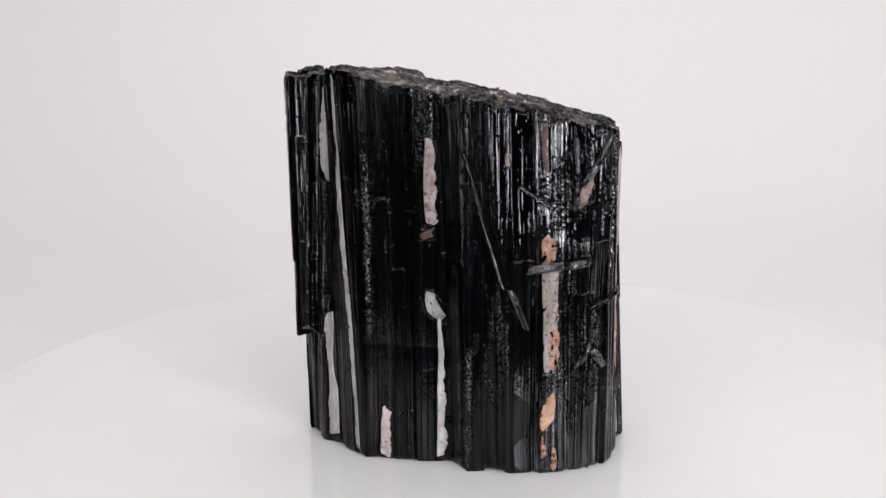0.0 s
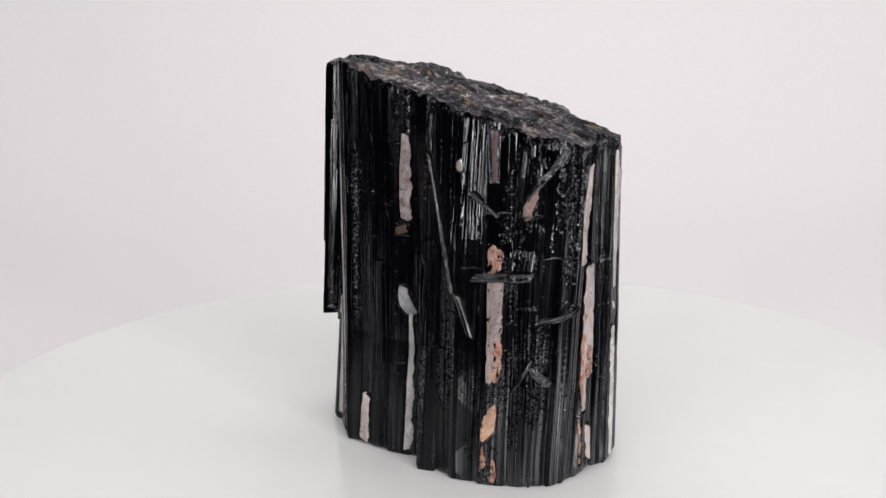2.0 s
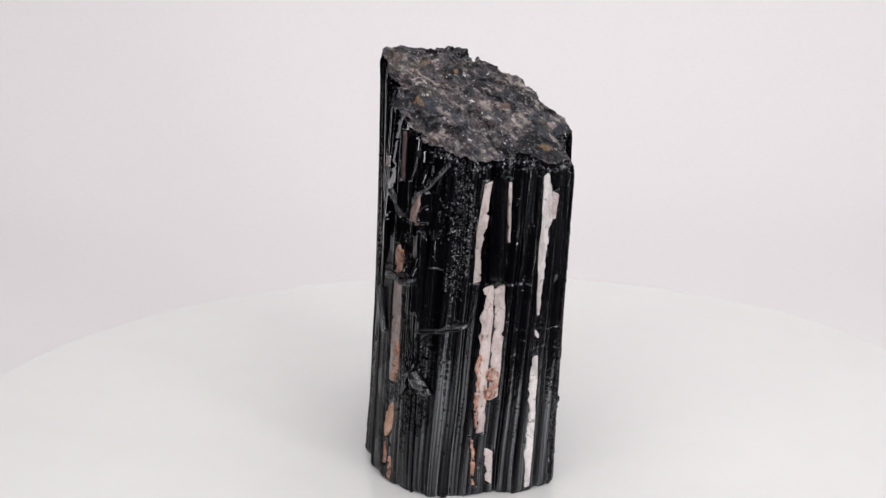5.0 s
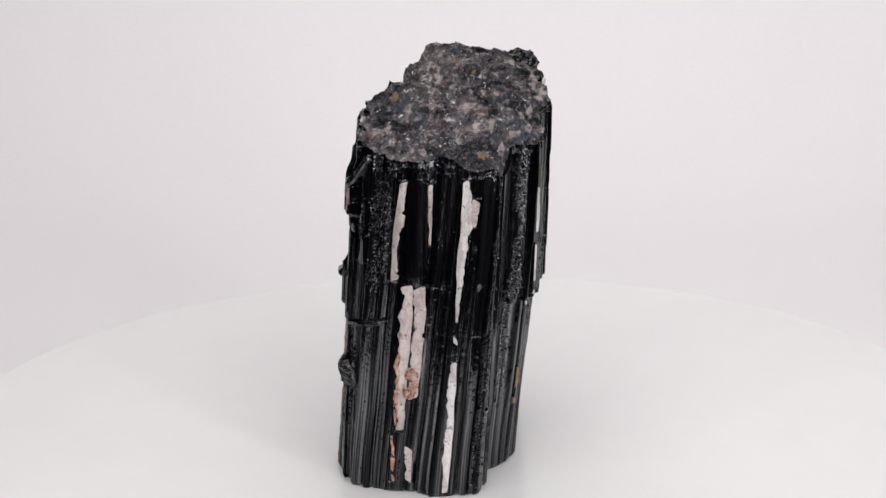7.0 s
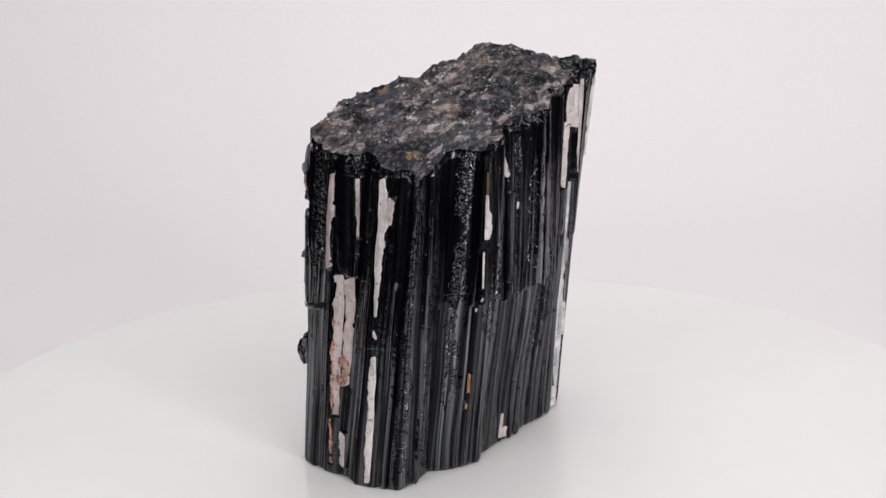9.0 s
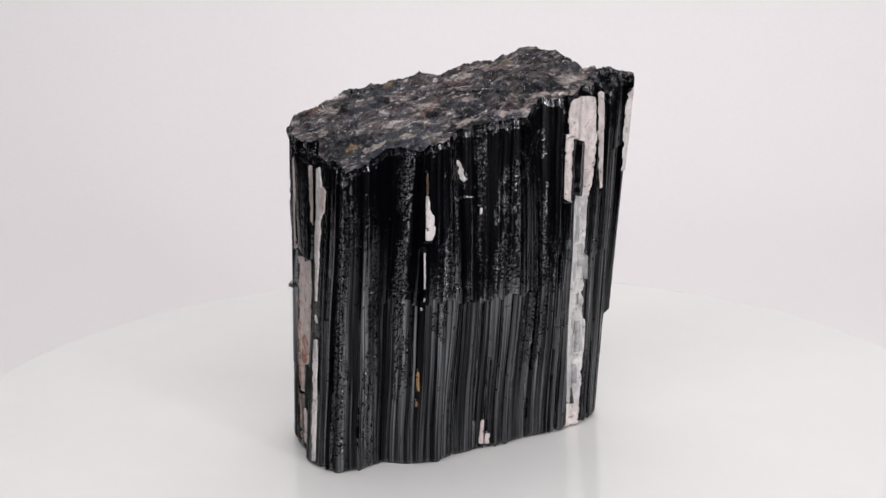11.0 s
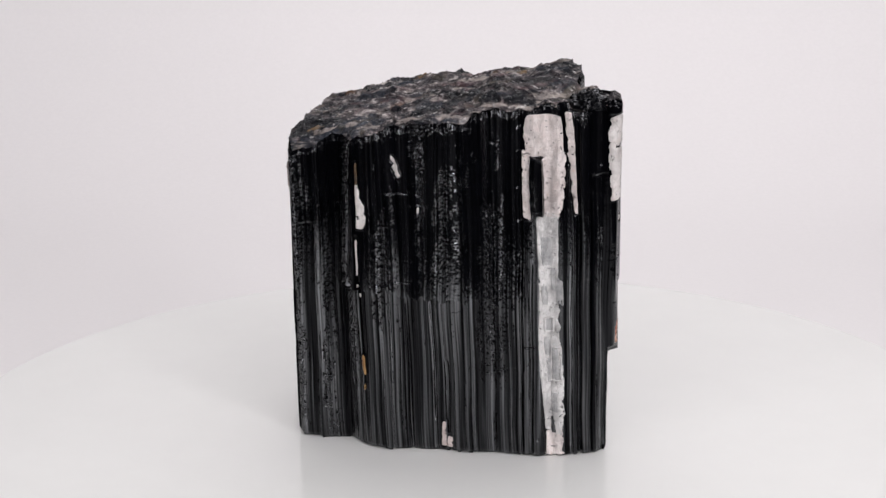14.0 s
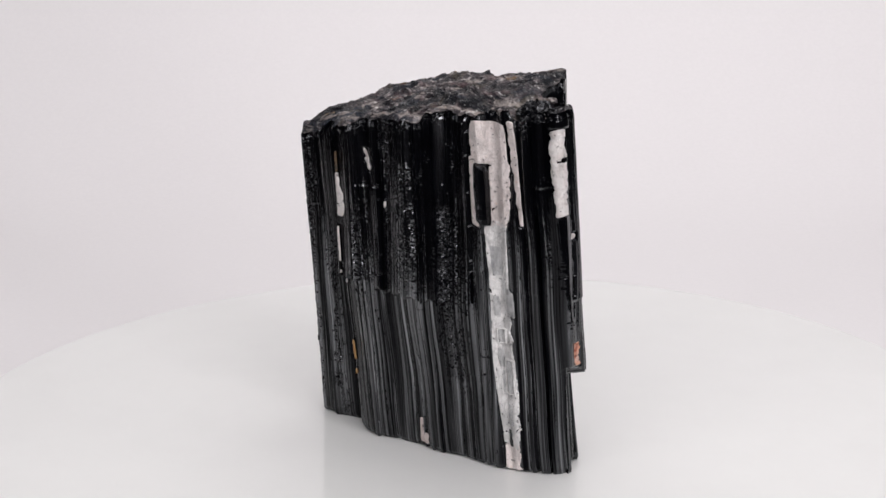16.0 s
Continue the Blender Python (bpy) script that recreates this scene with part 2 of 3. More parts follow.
# ---- the crystal: plan in millimetres, sheared a little towards +y with height ----
PLAN = np.array([(47.0, 2.3), (46.5, 8.5), (44.0, 14.2), (37.6, 15.3), (30.2, 14.8), (24.5, 22.2), (16.7, 22.8), (11.9, 20.1),
                 (4.2, 19.3), (-4.7, 21.5), (-15.8, 19.6), (-26.4, 19.8), (-29.5, 17.0), (-32.0, 17.8), (-40.7, 15.6), (-45.4, 11.1),
                 (-41.4, 6.9), (-38.5, 1.7), (-31.1, -8.4), (-27.0, -13.7), (-20.1, -15.8), (-12.1, -18.8), (-3.5, -18.1), (1.1, -24.3),
                 (7.5, -24.9), (13.9, -28.3), (23.1, -27.5), (30.1, -26.7), (37.1, -25.1), (42.1, -20.8), (45.0, -12.3), (44.3, -3.3)])
# place of each corner along the outline, and how far its side leans out over 100 mm of height
EDGE = np.array([0.0, 7.1, 12.6, 18.5, 25.2, 33.1, 40.9, 47.1, 55.3, 64.7, 75.9, 85.8, 89.5, 92.5, 101.1, 106.5, 111.6,
                 118.3, 131.8, 138.4, 146.0, 154.9, 162.6, 169.8, 176.4, 183.8, 193.0, 200.1, 207.2, 213.0, 221.4, 228.9, 235.0])
LEAN = np.array([-1.9, -2.0, -3.3, -2.0, 1.7, 3.8, -0.4, -2.6, -1.4, -0.5, -2.6, -2.2, -3.4, -3.4, -0.6, 3.2,
                 1.0, -2.8, 0.1, 1.0, 0.6, 1.2, 0.0, -0.8, -0.5, -1.2, -0.9, -0.5, 1.2, 2.4, 2.8, -2.3])
SHEAR, MID = 0.11, 51.5
ROUND = EDGE[-1]
COLS, ROWS = 1400, 420
rng = np.random.default_rng(7)

_s = np.arange(4 * COLS) * ROUND / (4 * COLS)
_closed = np.r_[PLAN, PLAN[:1]]
_pts = np.stack([np.interp(_s, EDGE, _closed[:, i]) for i in (0, 1)], 1)
_k = np.hanning(41)
_k /= _k.sum()
_pts = np.stack([np.convolve(np.r_[c[-20:], c, c[:20]], _k, "valid") for c in _pts.T], 1)
_tan = np.roll(_pts, -6, 0) - np.roll(_pts, 6, 0)
_tan /= np.linalg.norm(_tan, axis=1)[:, None]
_nor = np.stack([_tan[:, 1], -_tan[:, 0]], 1)


def surface(s, z, out):
    """Points of the crystal's side: s along the outline, z up, out from the plan, all in mm; the answer is in metres."""
    i = (np.round(np.mod(s, ROUND) / ROUND * 4 * COLS).astype(int)) % (4 * COLS)
    lean = np.interp(np.mod(s, ROUND), EDGE, np.r_[LEAN, LEAN[0]]) * (z - 50) / 100
    p = _pts[i] + _nor[i] * (np.asarray(out) + lean)[..., None]
    return np.stack([p[..., 0], p[..., 1] + SHEAR * (z - MID), z * np.ones_like(p[..., 0])], -1) * 0.001


def top_height(x, y):
    z = 103.2 - 0.1589 * x - 0.1140 * y - 0.001495 * x * x + 0.000276 * x * y - 0.00246 * y * y
    raised = 2.0 * smoothstep(-8.5, -11.5, x + 1.2 * np.sin(y * 0.7)) * smoothstep(-6, 4, y - 0.5 * (x + 8)) * (1 - smoothstep(-34.5, -36.5, x) * smoothstep(-3, 3, y))
    worn = 2.6 * smoothstep(15, 26, y) * smoothstep(-2, -26, x) * (1 - smoothstep(-40, -44, x)) + 3.5 * smoothstep(-31, -38, x) * smoothstep(8, 0, y)
    worn = worn + 2.2 * smoothstep(14.5, 20, y) * smoothstep(28, 38, x)
    mounds = sum(h * np.exp(-((x - a) / r) ** 2 - ((y - b) / r) ** 2) for a, b, r, h in ((-3, -14, 4, -1.8), (7, -13, 6, 1.4), (10, -22, 6, -1.2), (38, -20, 7, 1.2)))
    return z + raised + mounds - worn - 0.9 * smoothstep(15, 38, x)


def rock_height(x, y):
    """Height of the broken top: terraces, slabs and crumbs."""
    p = Vector((x, y, 0))
    warp = p + Vector((noise.noise(p * 0.25), noise.noise(p * 0.25 + Vector((5, 5, 0))), 0)) * 2.5
    near, cells = noise.voronoi(Vector((warp.x * 0.10, warp.y * 0.17, 0)))
    crumb, bits = noise.voronoi(warp * 0.6 + Vector((3, 7, 0)))
    slabs = 1.5 * noise.noise(cells[0] * 7.7) + 0.7 * near[0]
    rock = slabs + 0.35 * noise.noise(bits[0] * 5.1) + 0.8 * noise.noise(p * 0.12) + 0.6 * noise.noise(p * 0.5) + 0.25 * noise.noise(p * 1.5) + 0.10 * noise.noise(p * 4.2)
    hollow = 2.6 * smoothstep(-21, -26, x) * smoothstep(9.5, 14, y) * (1 - smoothstep(21, 24, y))
    return float(top_height(np.float64(x), np.float64(y)) - hollow) + rock - 0.6


def large_form(s, z):
    """Flange on the narrow end that breaks off low down, and the overhang on the back."""
    flange = 6.0 * smoothstep(104, 110.5, s) * (1 - 0.9 * smoothstep(110.5, 116.5, s)) * (1 - smoothstep(118, 134, s))
    step = 31 + 1.5 * np.sin(s * 0.9)
    low = np.where(s < 121, (z > step) * 1.0, smoothstep(20, 60, z))
    low_back = 1.7 * smoothstep(16, 48, z)
    high_back = 1.7 + 2.8 * smoothstep(44, 50, s) * (1 - smoothstep(71, 76, s)) - 0.07 * (z - 48) * smoothstep(40, 50, s)
    over = np.where(z > 48 + 0.8 * np.sin(s * 1.3), high_back, low_back) * smoothstep(36, 48, s) * (1 - smoothstep(74, 88, s))
    over = over + np.where(z > 50 + 0.9 * np.sin(s * 1.7) + 0.5 * np.sin(s * 5.1), 1.9 - 0.068 * (z - 50), 0.0) * smoothstep(20, 30, s) * (1 - smoothstep(40, 47, s))
    front = 0.034 * (z - 50) * smoothstep(170, 180, s) * (1 - smoothstep(208, 216, s))
    front = front + 0.050 * (z - 55).clip(-22, 60) * smoothstep(134, 142, s) * (1 - smoothstep(164, 172, s))
    front = front + 0.046 * (z - 10) * smoothstep(119, 126, s) * (1 - smoothstep(134, 142, s))
    front = front - 0.026 * (z - 35) * smoothstep(13, 20, s) * (1 - smoothstep(34, 42, s))
    knobs = sum(h * smoothstep(a, a + 1.2, s) * (1 - smoothstep(b - 1.5, b, s)) * smoothstep(c, c + 1.0, z) * (1 - smoothstep(d - 5, d, z))
                for a, b, c, d, h in ((200, 208, 75, 91, 1.4), (199, 207, 50, 66, 1.9), (203.5, 210, 28, 38, 1.4)))
    notch = 1.9 * smoothstep(116.8, 121, s) * (1 - smoothstep(123.5, 130.5, s)) * (0.4 + 0.6 * smoothstep(37, 43, z))
    return flange * low + over + front + knobs + 0.8 * smoothstep(134.9, 136.4, s) * (1 - smoothstep(138, 148, s)) + 0.6 * smoothstep(214.5, 216.5, s) * (1 - smoothstep(218.2, 219.4, s)) - notch


VEINS = []


def register(name, label, material, path, proud=0.22):
    VEINS.append((name, label, material, path, proud))


W = "vein"
register(W, "white feldspar vein ending in a blunt tip", VEIL, [(120.2, 103.5, 1.5), (120.2, 97, 2.2), (120.0, 90, 2.6), (120.1, 82, 2.6), (120.3, 78, 2.2), (120.2, 75.5, 0.9)])
register(W, "long narrow white feldspar vein", VEIL, [(133.1, 107.6, 0.75), (133.2, 97, 0.75), (133.2, 91, 0.8), (133.8, 87, 0.6), (133.2, 82, 1.1), (133.2, 70, 1.25), (133.5, 58, 1.2), (133.9, 50, 1.15), (134.4, 40, 1.0), (134.5, 27, 1.1), (135.0, 15, 1.2), (134.8, 1.3, 1.25)], -0.1)
register(W, "ragged grey-white feldspar vein", VEIL, [(122.4, 38.6, 1.8), (122.3, 36.5, 2.8), (121.4, 31, 2.5), (121.2, 26, 1.6), (121.8, 21, 1.5), (123.0, 16, 2.4), (122.8, 8, 2.5), (122.8, 2.6, 2.2)])
register(W, "greyish pink feldspar vein", GREY, [(159.2, 92.0, 1.2), (159.5, 87, 1.5), (159.3, 83, 1.8), (159.4, 75, 1.7), (159.6, 68, 1.6)])
register(W, "rusty brown patch of feldspar", RUSTY, [(158.6, 66.4, 1.6), (158.6, 63.9, 2.0)])
register(W, "curved glassy white quartz tip", GLASSY, [(158.9, 49.0, 1.0), (159.5, 46.2, 2.0), (160.2, 43.2, 2.2), (161.3, 41.0, 1.1)], 0.4)
register(W, "narrow white feldspar vein", VEIL, [(161.4, 41.8, 0.6), (161.6, 30, 0.75), (161.4, 20, 0.9), (161.4, 7.4, 1.05), (161.1, 1.7, 1.1)])
register(W, "short pinkish feldspar vein at the foot", PINK, [(145.2, 14.7, 1.2), (144.9, 8.4, 1.6), (144.5, 1, 1.5)])
register(W, "dull mauve feldspar strip", MAUVE, [(193.7, 97.5, 1.0), (194.0, 91, 1.0), (194.3, 84.0, 0.8)])
register(W, "small dull pink feldspar fleck", TAN, [(183.7, 88.8, 0.4), (184.0, 86, 0.5)])
register(W, "orange stained feldspar patch", RUST, [(194.0, 66.6, 0.8), (194.8, 65.0, 2.1), (195.0, 60.0, 2.3), (194.6, 59.0, 1.6)])
register(W, "pinkish feldspar vein with rusty lower end", DUSKY, [(195.1, 57, 2.3), (195.4, 48.6, 2.4), (195.6, 40.0, 2.3)])
register(W, "pale side of the rusty feldspar vein", DUSKY, [(194.3, 40.4, 1.2), (194.4, 33, 1.3), (194.4, 28.6, 0.8)])
register(W, "orange rusty end of the feldspar vein", RUST, [(196.4, 41.6, 1.6), (196.6, 35.0, 1.8), (196.3, 31.0, 1.5), (195.9, 28.9, 0.8)])
register(W, "pale orange feldspar patch", PEACH, [(195.6, 22.6, 1.0), (194.9, 20.0, 2.1), (194.5, 15.0, 2.2), (193.7, 12.6, 1.0)])
register(W, "small rusty feldspar patch", RUST, [(193.5, 11.0, 0.8), (193.4, 7.0, 1.1), (193.0, 4.3, 0.5)])
register(W, "small rusty feldspar patch", RUST, [(196.2, 7.4, 0.7), (196.4, 3.0, 1.1), (196.2, 0.9, 0.6)])
register(W, "brownish pink feldspar chip", TAN, [(206.4, 83.4, 0.7), (205.4, 80.5, 1.6), (204.0, 77.9, 1.7), (203.3, 74.0, 1.1)], 0.45)
register(W, "pinkish white feldspar vein", PINK, [(221.2, 87, 0.8), (221.0, 80, 1.1), (220.5, 74, 1.1), (220.6, 66, 0.9), (220.6, 60, 0.9)], 0.05)
register(W, "thin pink feldspar seam", PINK, [(227.1, 86, 0.5), (227.5, 77, 0.6), (228.1, 69.6, 0.3)])
register(W, "white feldspar vein split by a dark seam", PINK, [(223.9, 58.8, 1.45), (224.6, 51, 1.45), (224.7, 41.7, 1.45), (224.8, 35.4, 1.2), (225.0, 24.2, 1.2), (225.4, 17.8, 1.0)], 0.1)
register(W, "white feldspar vein split by a dark seam", PINK, [(226.7, 58.2, 1.4), (227.4, 51, 1.4), (227.5, 41.7, 1.4), (227.7, 35.4, 1.3), (227.6, 27.0, 1.2)])
register(W, "orange stain on the feldspar vein", RUST, [(226.2, 36.0, 1.2), (226.9, 32.5, 2.0), (226.4, 27.0, 1.5)], 0.34)
register(W, "white feldspar vein at the foot", PINK, [(227.6, 13.1, 1.1), (228.4, 3.3, 1.1)])
register(W, "thin rusty feldspar seam", RUST, [(223.8, 16.1, 0.6), (224.7, 3.1, 0.5)])
register(W, "rusty edge of the feldspar vein", RUST, [(223.4, 46.0, 0.3), (223.7, 36.0, 0.7), (223.9, 27.0, 0.6), (224.3, 19.0, 0.4)], 0.34)
register(W, "white feldspar vein tapering downwards", PALE, [(1.6, 87.6, 0.9), (2.5, 81.5, 1.7), (2.9, 75.5, 1.8), (2.4, 69.4, 1.4), (2.5, 63.3, 1.2), (2.8, 58.7, 0.9), (2.7, 54.1, 0.6), (3, 49.4, 0.3)])
register(W, "pale pink feldspar lobe", PINK, [(5.2, 82.5, 1.5), (5.0, 75.3, 1.0)])
register(W, "small white feldspar bead", PALE, [(3.2, 45.3, 0.8), (3.4, 43.4, 0.8)])
register(W, "white feldspar vein at the foot", PALE, [(3.6, 38.4, 0.8), (3.8, 30.5, 1.4), (3.8, 26.5, 1.1), (4.2, 20.8, 1.4), (4.4, 12.8, 1.2), (4.6, 4.6, 1.1), (4.6, 1.3, 0.9)])
register(W, "white leaf-shaped feldspar chip", PALE, [(35, 80.3, 0.4), (35.7, 75.5, 1.2), (35.9, 70.7, 1.4), (35.4, 67.5, 0.8)])
register(W, "tiny white feldspar seam", PALE, [(34.4, 64.5, 0.3), (34.5, 54, 0.3)])
register(W, "ochre feldspar bead", OCHRE, [(34.2, 29.2, 0.5), (34.3, 23.2, 0.6)])
register(W, "ochre feldspar bead", OCHRE, [(34.4, 20.4, 0.5), (34.4, 18.5, 0.5)])
register(W, "small knobbly white feldspar chip", PALE, [(46.6, 88.4, 0.5), (46.8, 87.0, 0.8), (47.6, 86.0, 0.5), (47.2, 84.9, 0.9), (47.9, 83.6, 1.0), (47.6, 82.6, 0.6)])
register(W, "tiny white feldspar grain", PALE, [(53.6, 74.4, 0.35), (53.4, 72.4, 0.4)])
register(W, "thin rusty seam above the leaf-shaped chip", OLD, [(35.0, 86.5, 0.25), (35.1, 80.4, 0.4)])
register(W, "tiny white feldspar grain", PALE, [(34.6, 51.5, 0.3), (34.5, 50.2, 0.3)])
register(W, "tiny white feldspar grain", PALE, [(34.5, 48.2, 0.3), (34.4, 47.2, 0.3)])
register(W, "broad white feldspar vein", BLUSH, [(88.6, 102.3, 5.6), (88.5, 95.2, 6.4), (88.8, 91, 6.3), (89.0, 88.8, 5.9)])
register(W, "pinkish white feldspar strip beside a black crystal", BLUSH, [(91.9, 90.5, 3.5), (91.6, 83.8, 3.6), (91.3, 77.4, 3.3), (90.2, 71.5, 3.2)])
register(W, "broad glassy white quartz vein", CLEAR, [(90.0, 73.0, 3.2), (89.3, 70.0, 3.4), (89.3, 64.3, 3.3), (89.4, 54.2, 3.2), (89.2, 44, 3.3), (89.3, 33.6, 3.8), (89.9, 24.8, 4.1), (90.0, 15.9, 3.7), (90.0, 7.5, 3.3)])
register(W, "pinkish foot of the quartz vein", BLUSH, [(90.2, 8.6, 3.2), (90.3, 0.4, 3.5)])
register(W, "narrow pinkish feldspar strip", BLUSH, [(83.3, 90.6, 1.3), (83.4, 71.5, 1.1)])
register(W, "glassy quartz lobe", GLASSY, [(92.6, 54.1, 1.2), (92.8, 46.4, 1.2)], 0.5)
register(W, "ragged white feldspar seam", BLUSH, [(95.8, 101.8, 1.1), (96.5, 94.6, 1.0), (96.8, 84.9, 0.8), (97.3, 76.7, 0.6), (97.6, 72.6, 0.4)])
register(W, "white feldspar vein on the flange", PALE, [(106.2, 100, 0.62), (106.2, 92, 0.74), (106.2, 84, 0.74), (106.2, 76, 0.62)])
register(W, "small white feldspar bead", PALE, [(107.4, 70.8, 0.5), (107.4, 69, 0.5)])
register(W, "orange feldspar bead", RUST, [(107.6, 39.5, 0.6), (107.5, 32.5, 0.7)])
register(W, "short white feldspar vein at the foot", PINK, [(58.7, 9.4, 0.6), (58.7, 1.6, 0.8)])
register(W, "small pinkish feldspar chip at the foot", PINK, [(60.6, 4.9, 0.9), (60.3, 1.4, 1.0)])


# rough bands: from and to along the outline, from and to in height, mm
PITS = [(70.5, 77, 22, 74), (1, 3, 88, 94), (40, 42.5, 40, 70), (64.5, 66.5, 60, 90), (168, 173, 3, 34), (178.5, 182, 22, 50), (201, 211, 17, 42), (139.5, 142, 35, 82), (20, 22.6, 0, 62),
        (11.5, 14, 4, 86), (213, 218, 60, 100), (27.5, 29.5, 20, 92), (222, 227, 60, 88), (198, 205, 72, 88), (197, 203, 51, 64), (52, 54.5, 60, 96), (60, 62, 50, 84), (157.6, 161.2, 92, 104.5), (193.0, 198.5, 23, 28.5), (194.0, 196.5, 3, 12)]


# deep grooves between the crystal's columns: place, depth, width, from and to in height, mm
GROOVES = [(33.6, 1.5, 0.7, -9, 66), (60.3, 1.1, 0.6, -9, 30), (49.0, 0.8, 0.5, -9, 48), (56.5, 0.7, 0.35, 8, 48), (84.0, 1.0, 0.5, -9, 60),
           (97.8, 1.2, 0.6, -9, 104), (101.5, 0.8, 0.4, -9, 80), (169.5, 1.2, 0.8, -9, 60), (154.0, 0.7, 0.4, -9, 70), (139.0, 0.8, 0.5, -9, 104),
           (126.0, 0.9, 0.5, -9, 100), (230.5, 0.8, 0.5, -9, 90), (8.5, 0.8, 0.5, -9, 60), (219.0, 0.6, 0.4, -9, 90), (190.5, 0.6, 0.4, -9, 50)]


def vein_mask(s, z):
    m = np.zeros_like(s)
    for _, _, _, path, _ in VEINS:
        p = np.array(path)[::-1]
        c, h = np.interp(z, p[:, 1], p[:, 0]), np.interp(z, p[:, 1], p[:, 2])
        ds = np.abs((s - c + ROUND / 2) % ROUND - ROUND / 2)
        inside = (z > p[0, 1] - 0.3) & (z < p[-1, 1] + 0.3)
        m = np.maximum(m, inside * (1 - smoothstep(0.0, 0.5, ds - h)))
    return m


def blurred(field, r, c):
    for axis, w in ((0, r), (1, c)):
        if w > 1:
            out = np.zeros_like(field)
            for k in range(-(w // 2), w // 2 + 1):
                out += np.roll(field, k, axis)
            field = out / (2 * (w // 2) + 1)
    return field / field.std()


def facets(shape, r, c):
    """Random heights on a coarse net, joined by planes: small broken faces."""
    net = rng.normal(size=(shape[0] // r + 2, shape[1] // c + 2))
    i, j = np.arange(shape[0]) / r, np.arange(shape[1]) / c
    i0, j0 = i.astype(int), j.astype(int)
    fi, fj = (i - i0)[:, None], (j - j0)[None]
    a, b = net[i0][:, j0], net[i0][:, j0 + 1]
    d, e = net[i0 + 1][:, j0], net[i0 + 1][:, j0 + 1]
    return (a * (1 - fj) + b * fj) * (1 - fi) + (d * (1 - fj) + e * fj) * fi


def build_crystal():
    base = tagged(new("mineral_specimen"), "upright black tourmaline crystal with white feldspar veins", "mineral")
    s1 = np.arange(COLS) * ROUND / COLS
    # columns of the crystal, each with its own offset and broken ends
    cuts = [0.0]
    while cuts[-1] < ROUND - 3:
        smooth_side = 122 < cuts[-1] < 166
        cuts.append(cuts[-1] + (rng.uniform(0.5, 1.5) if rng.random() < (0.25 if smooth_side else 0.42) else rng.uniform(1.8, 8.0)))
    cuts[-1] = ROUND
    rim = surface(s1, 105.0, np.zeros(COLS)) * 1000
    zt = top_height(rim[:, 0], rim[:, 1]) + 0.45 * blurred(rng.normal(size=(1, COLS)), 1, 25)[0]
    zb = np.zeros(COLS)
    for a, b in zip(cuts, cuts[1:]):
        zb[(s1 >= a) & (s1 < b)] = min(1.2, abs(rng.normal()) * 0.3)
    v = np.linspace(0, 1, ROWS)[:, None]
    Z = zb + (zt - zb) * v
    S = np.repeat(s1[None], ROWS, 0)
    drift = 0.25 * np.sin(Z * 0.05 + 1.0) + 0.12 * np.sin(Z * 0.17)
    Sd = np.mod(S + drift, ROUND)
    D = np.zeros_like(S)
    upper_front = smoothstep(172, 186, S) * (1 - smoothstep(212, 222, S)) * smoothstep(56, 72, Z)
    calm = smoothstep(116, 122, S) * (1 - smoothstep(182, 194, S + 4 * np.sin(Z * 0.3)))
    for a, b in zip(cuts, cuts[1:]):
        w = b - a
        m = (Sd >= a) & (Sd < b)
        u = (Sd[m] - a) / w
        zz = Z[m]
        ends = [-1.0]
        while ends[-1] < 112:
            ends.append(ends[-1] + rng.uniform(25, 110))
        k = np.searchsorted(ends, zz + 0.25 * np.sin(u * 7)) - 1
        count = len(ends) + 1
        slope, level = rng.normal(size=count) * 0.008, rng.normal(size=count) * 0.09
        middle = np.array([(a_ + b_) / 2 for a_, b_ in zip(ends, ends[1:] + [112, 112])] + [112])
        off = (rng.normal() * 0.24 + level[k] + slope[k] * (zz - middle[k])).clip(-0.6, 0.4)
        off = off + (rng.uniform(-0.6, 0.6) * (u - 0.5) * min(w, 3.0) - rng.uniform(0.0, 0.09) * (zz - rng.uniform(66, 90)).clip(0, 40)) * upper_front[m]
        tilt = rng.normal() * 0.22
        edge = (rng.uniform(0.3, 0.7) if rng.random() < 0.3 else rng.uniform(0.02, 0.16)) * np.exp(-(np.minimum(u, 1 - u) * w / 0.16) ** 2)
        D[m] = off + (tilt * (u - 0.5) * min(w, 2.5) - edge) * (1 - 0.5 * calm[m])
    # fine striations, in steps along the outline, that start and stop
    step = np.concatenate([np.full(int(k), x) for k, x in zip(rng.integers(2, 7, COLS), rng.normal(size=COLS))])[:COLS]
    col = np.round(Sd / ROUND * COLS).astype(int) % COLS
    live = blurred(rng.normal(size=S.shape), 121, 19).clip(-0.4, 1.6) + 0.6
    D += step[col] * live * (0.03 + 0.045 * (1 - smoothstep(35, 65, Z))) * (1 - 0.8 * upper_front) * (1 - 0.75 * calm)
    D += 0.03 * blurred(rng.normal(size=S.shape), 121, 3)[np.arange(ROWS)[:, None], col]
    # pitted bands and patches
    pitted = np.zeros_like(S)
    wander = 1.0 * blurred(rng.normal(size=S.shape), 35, 11) + 0.3 * blurred(rng.normal(size=S.shape), 5, 3)
    for s0, s1_, z0, z1 in PITS:
        pitted = np.maximum(pitted, (Sd + wander > s0) & (Sd + wander < s1_) & (Z + 3 * wander > z0) & (Z + 3 * wander < z1))
    spots = blurred(rng.normal(size=S.shape), 45, 9)
    pitted = np.maximum(pitted, spots > 2.2 + 0.4 * facets(S.shape, 4, 3))
    rim_pits = (zt - Z) < 1.0 + 1.3 * wander
    pitted = np.maximum(pitted, rim_pits)
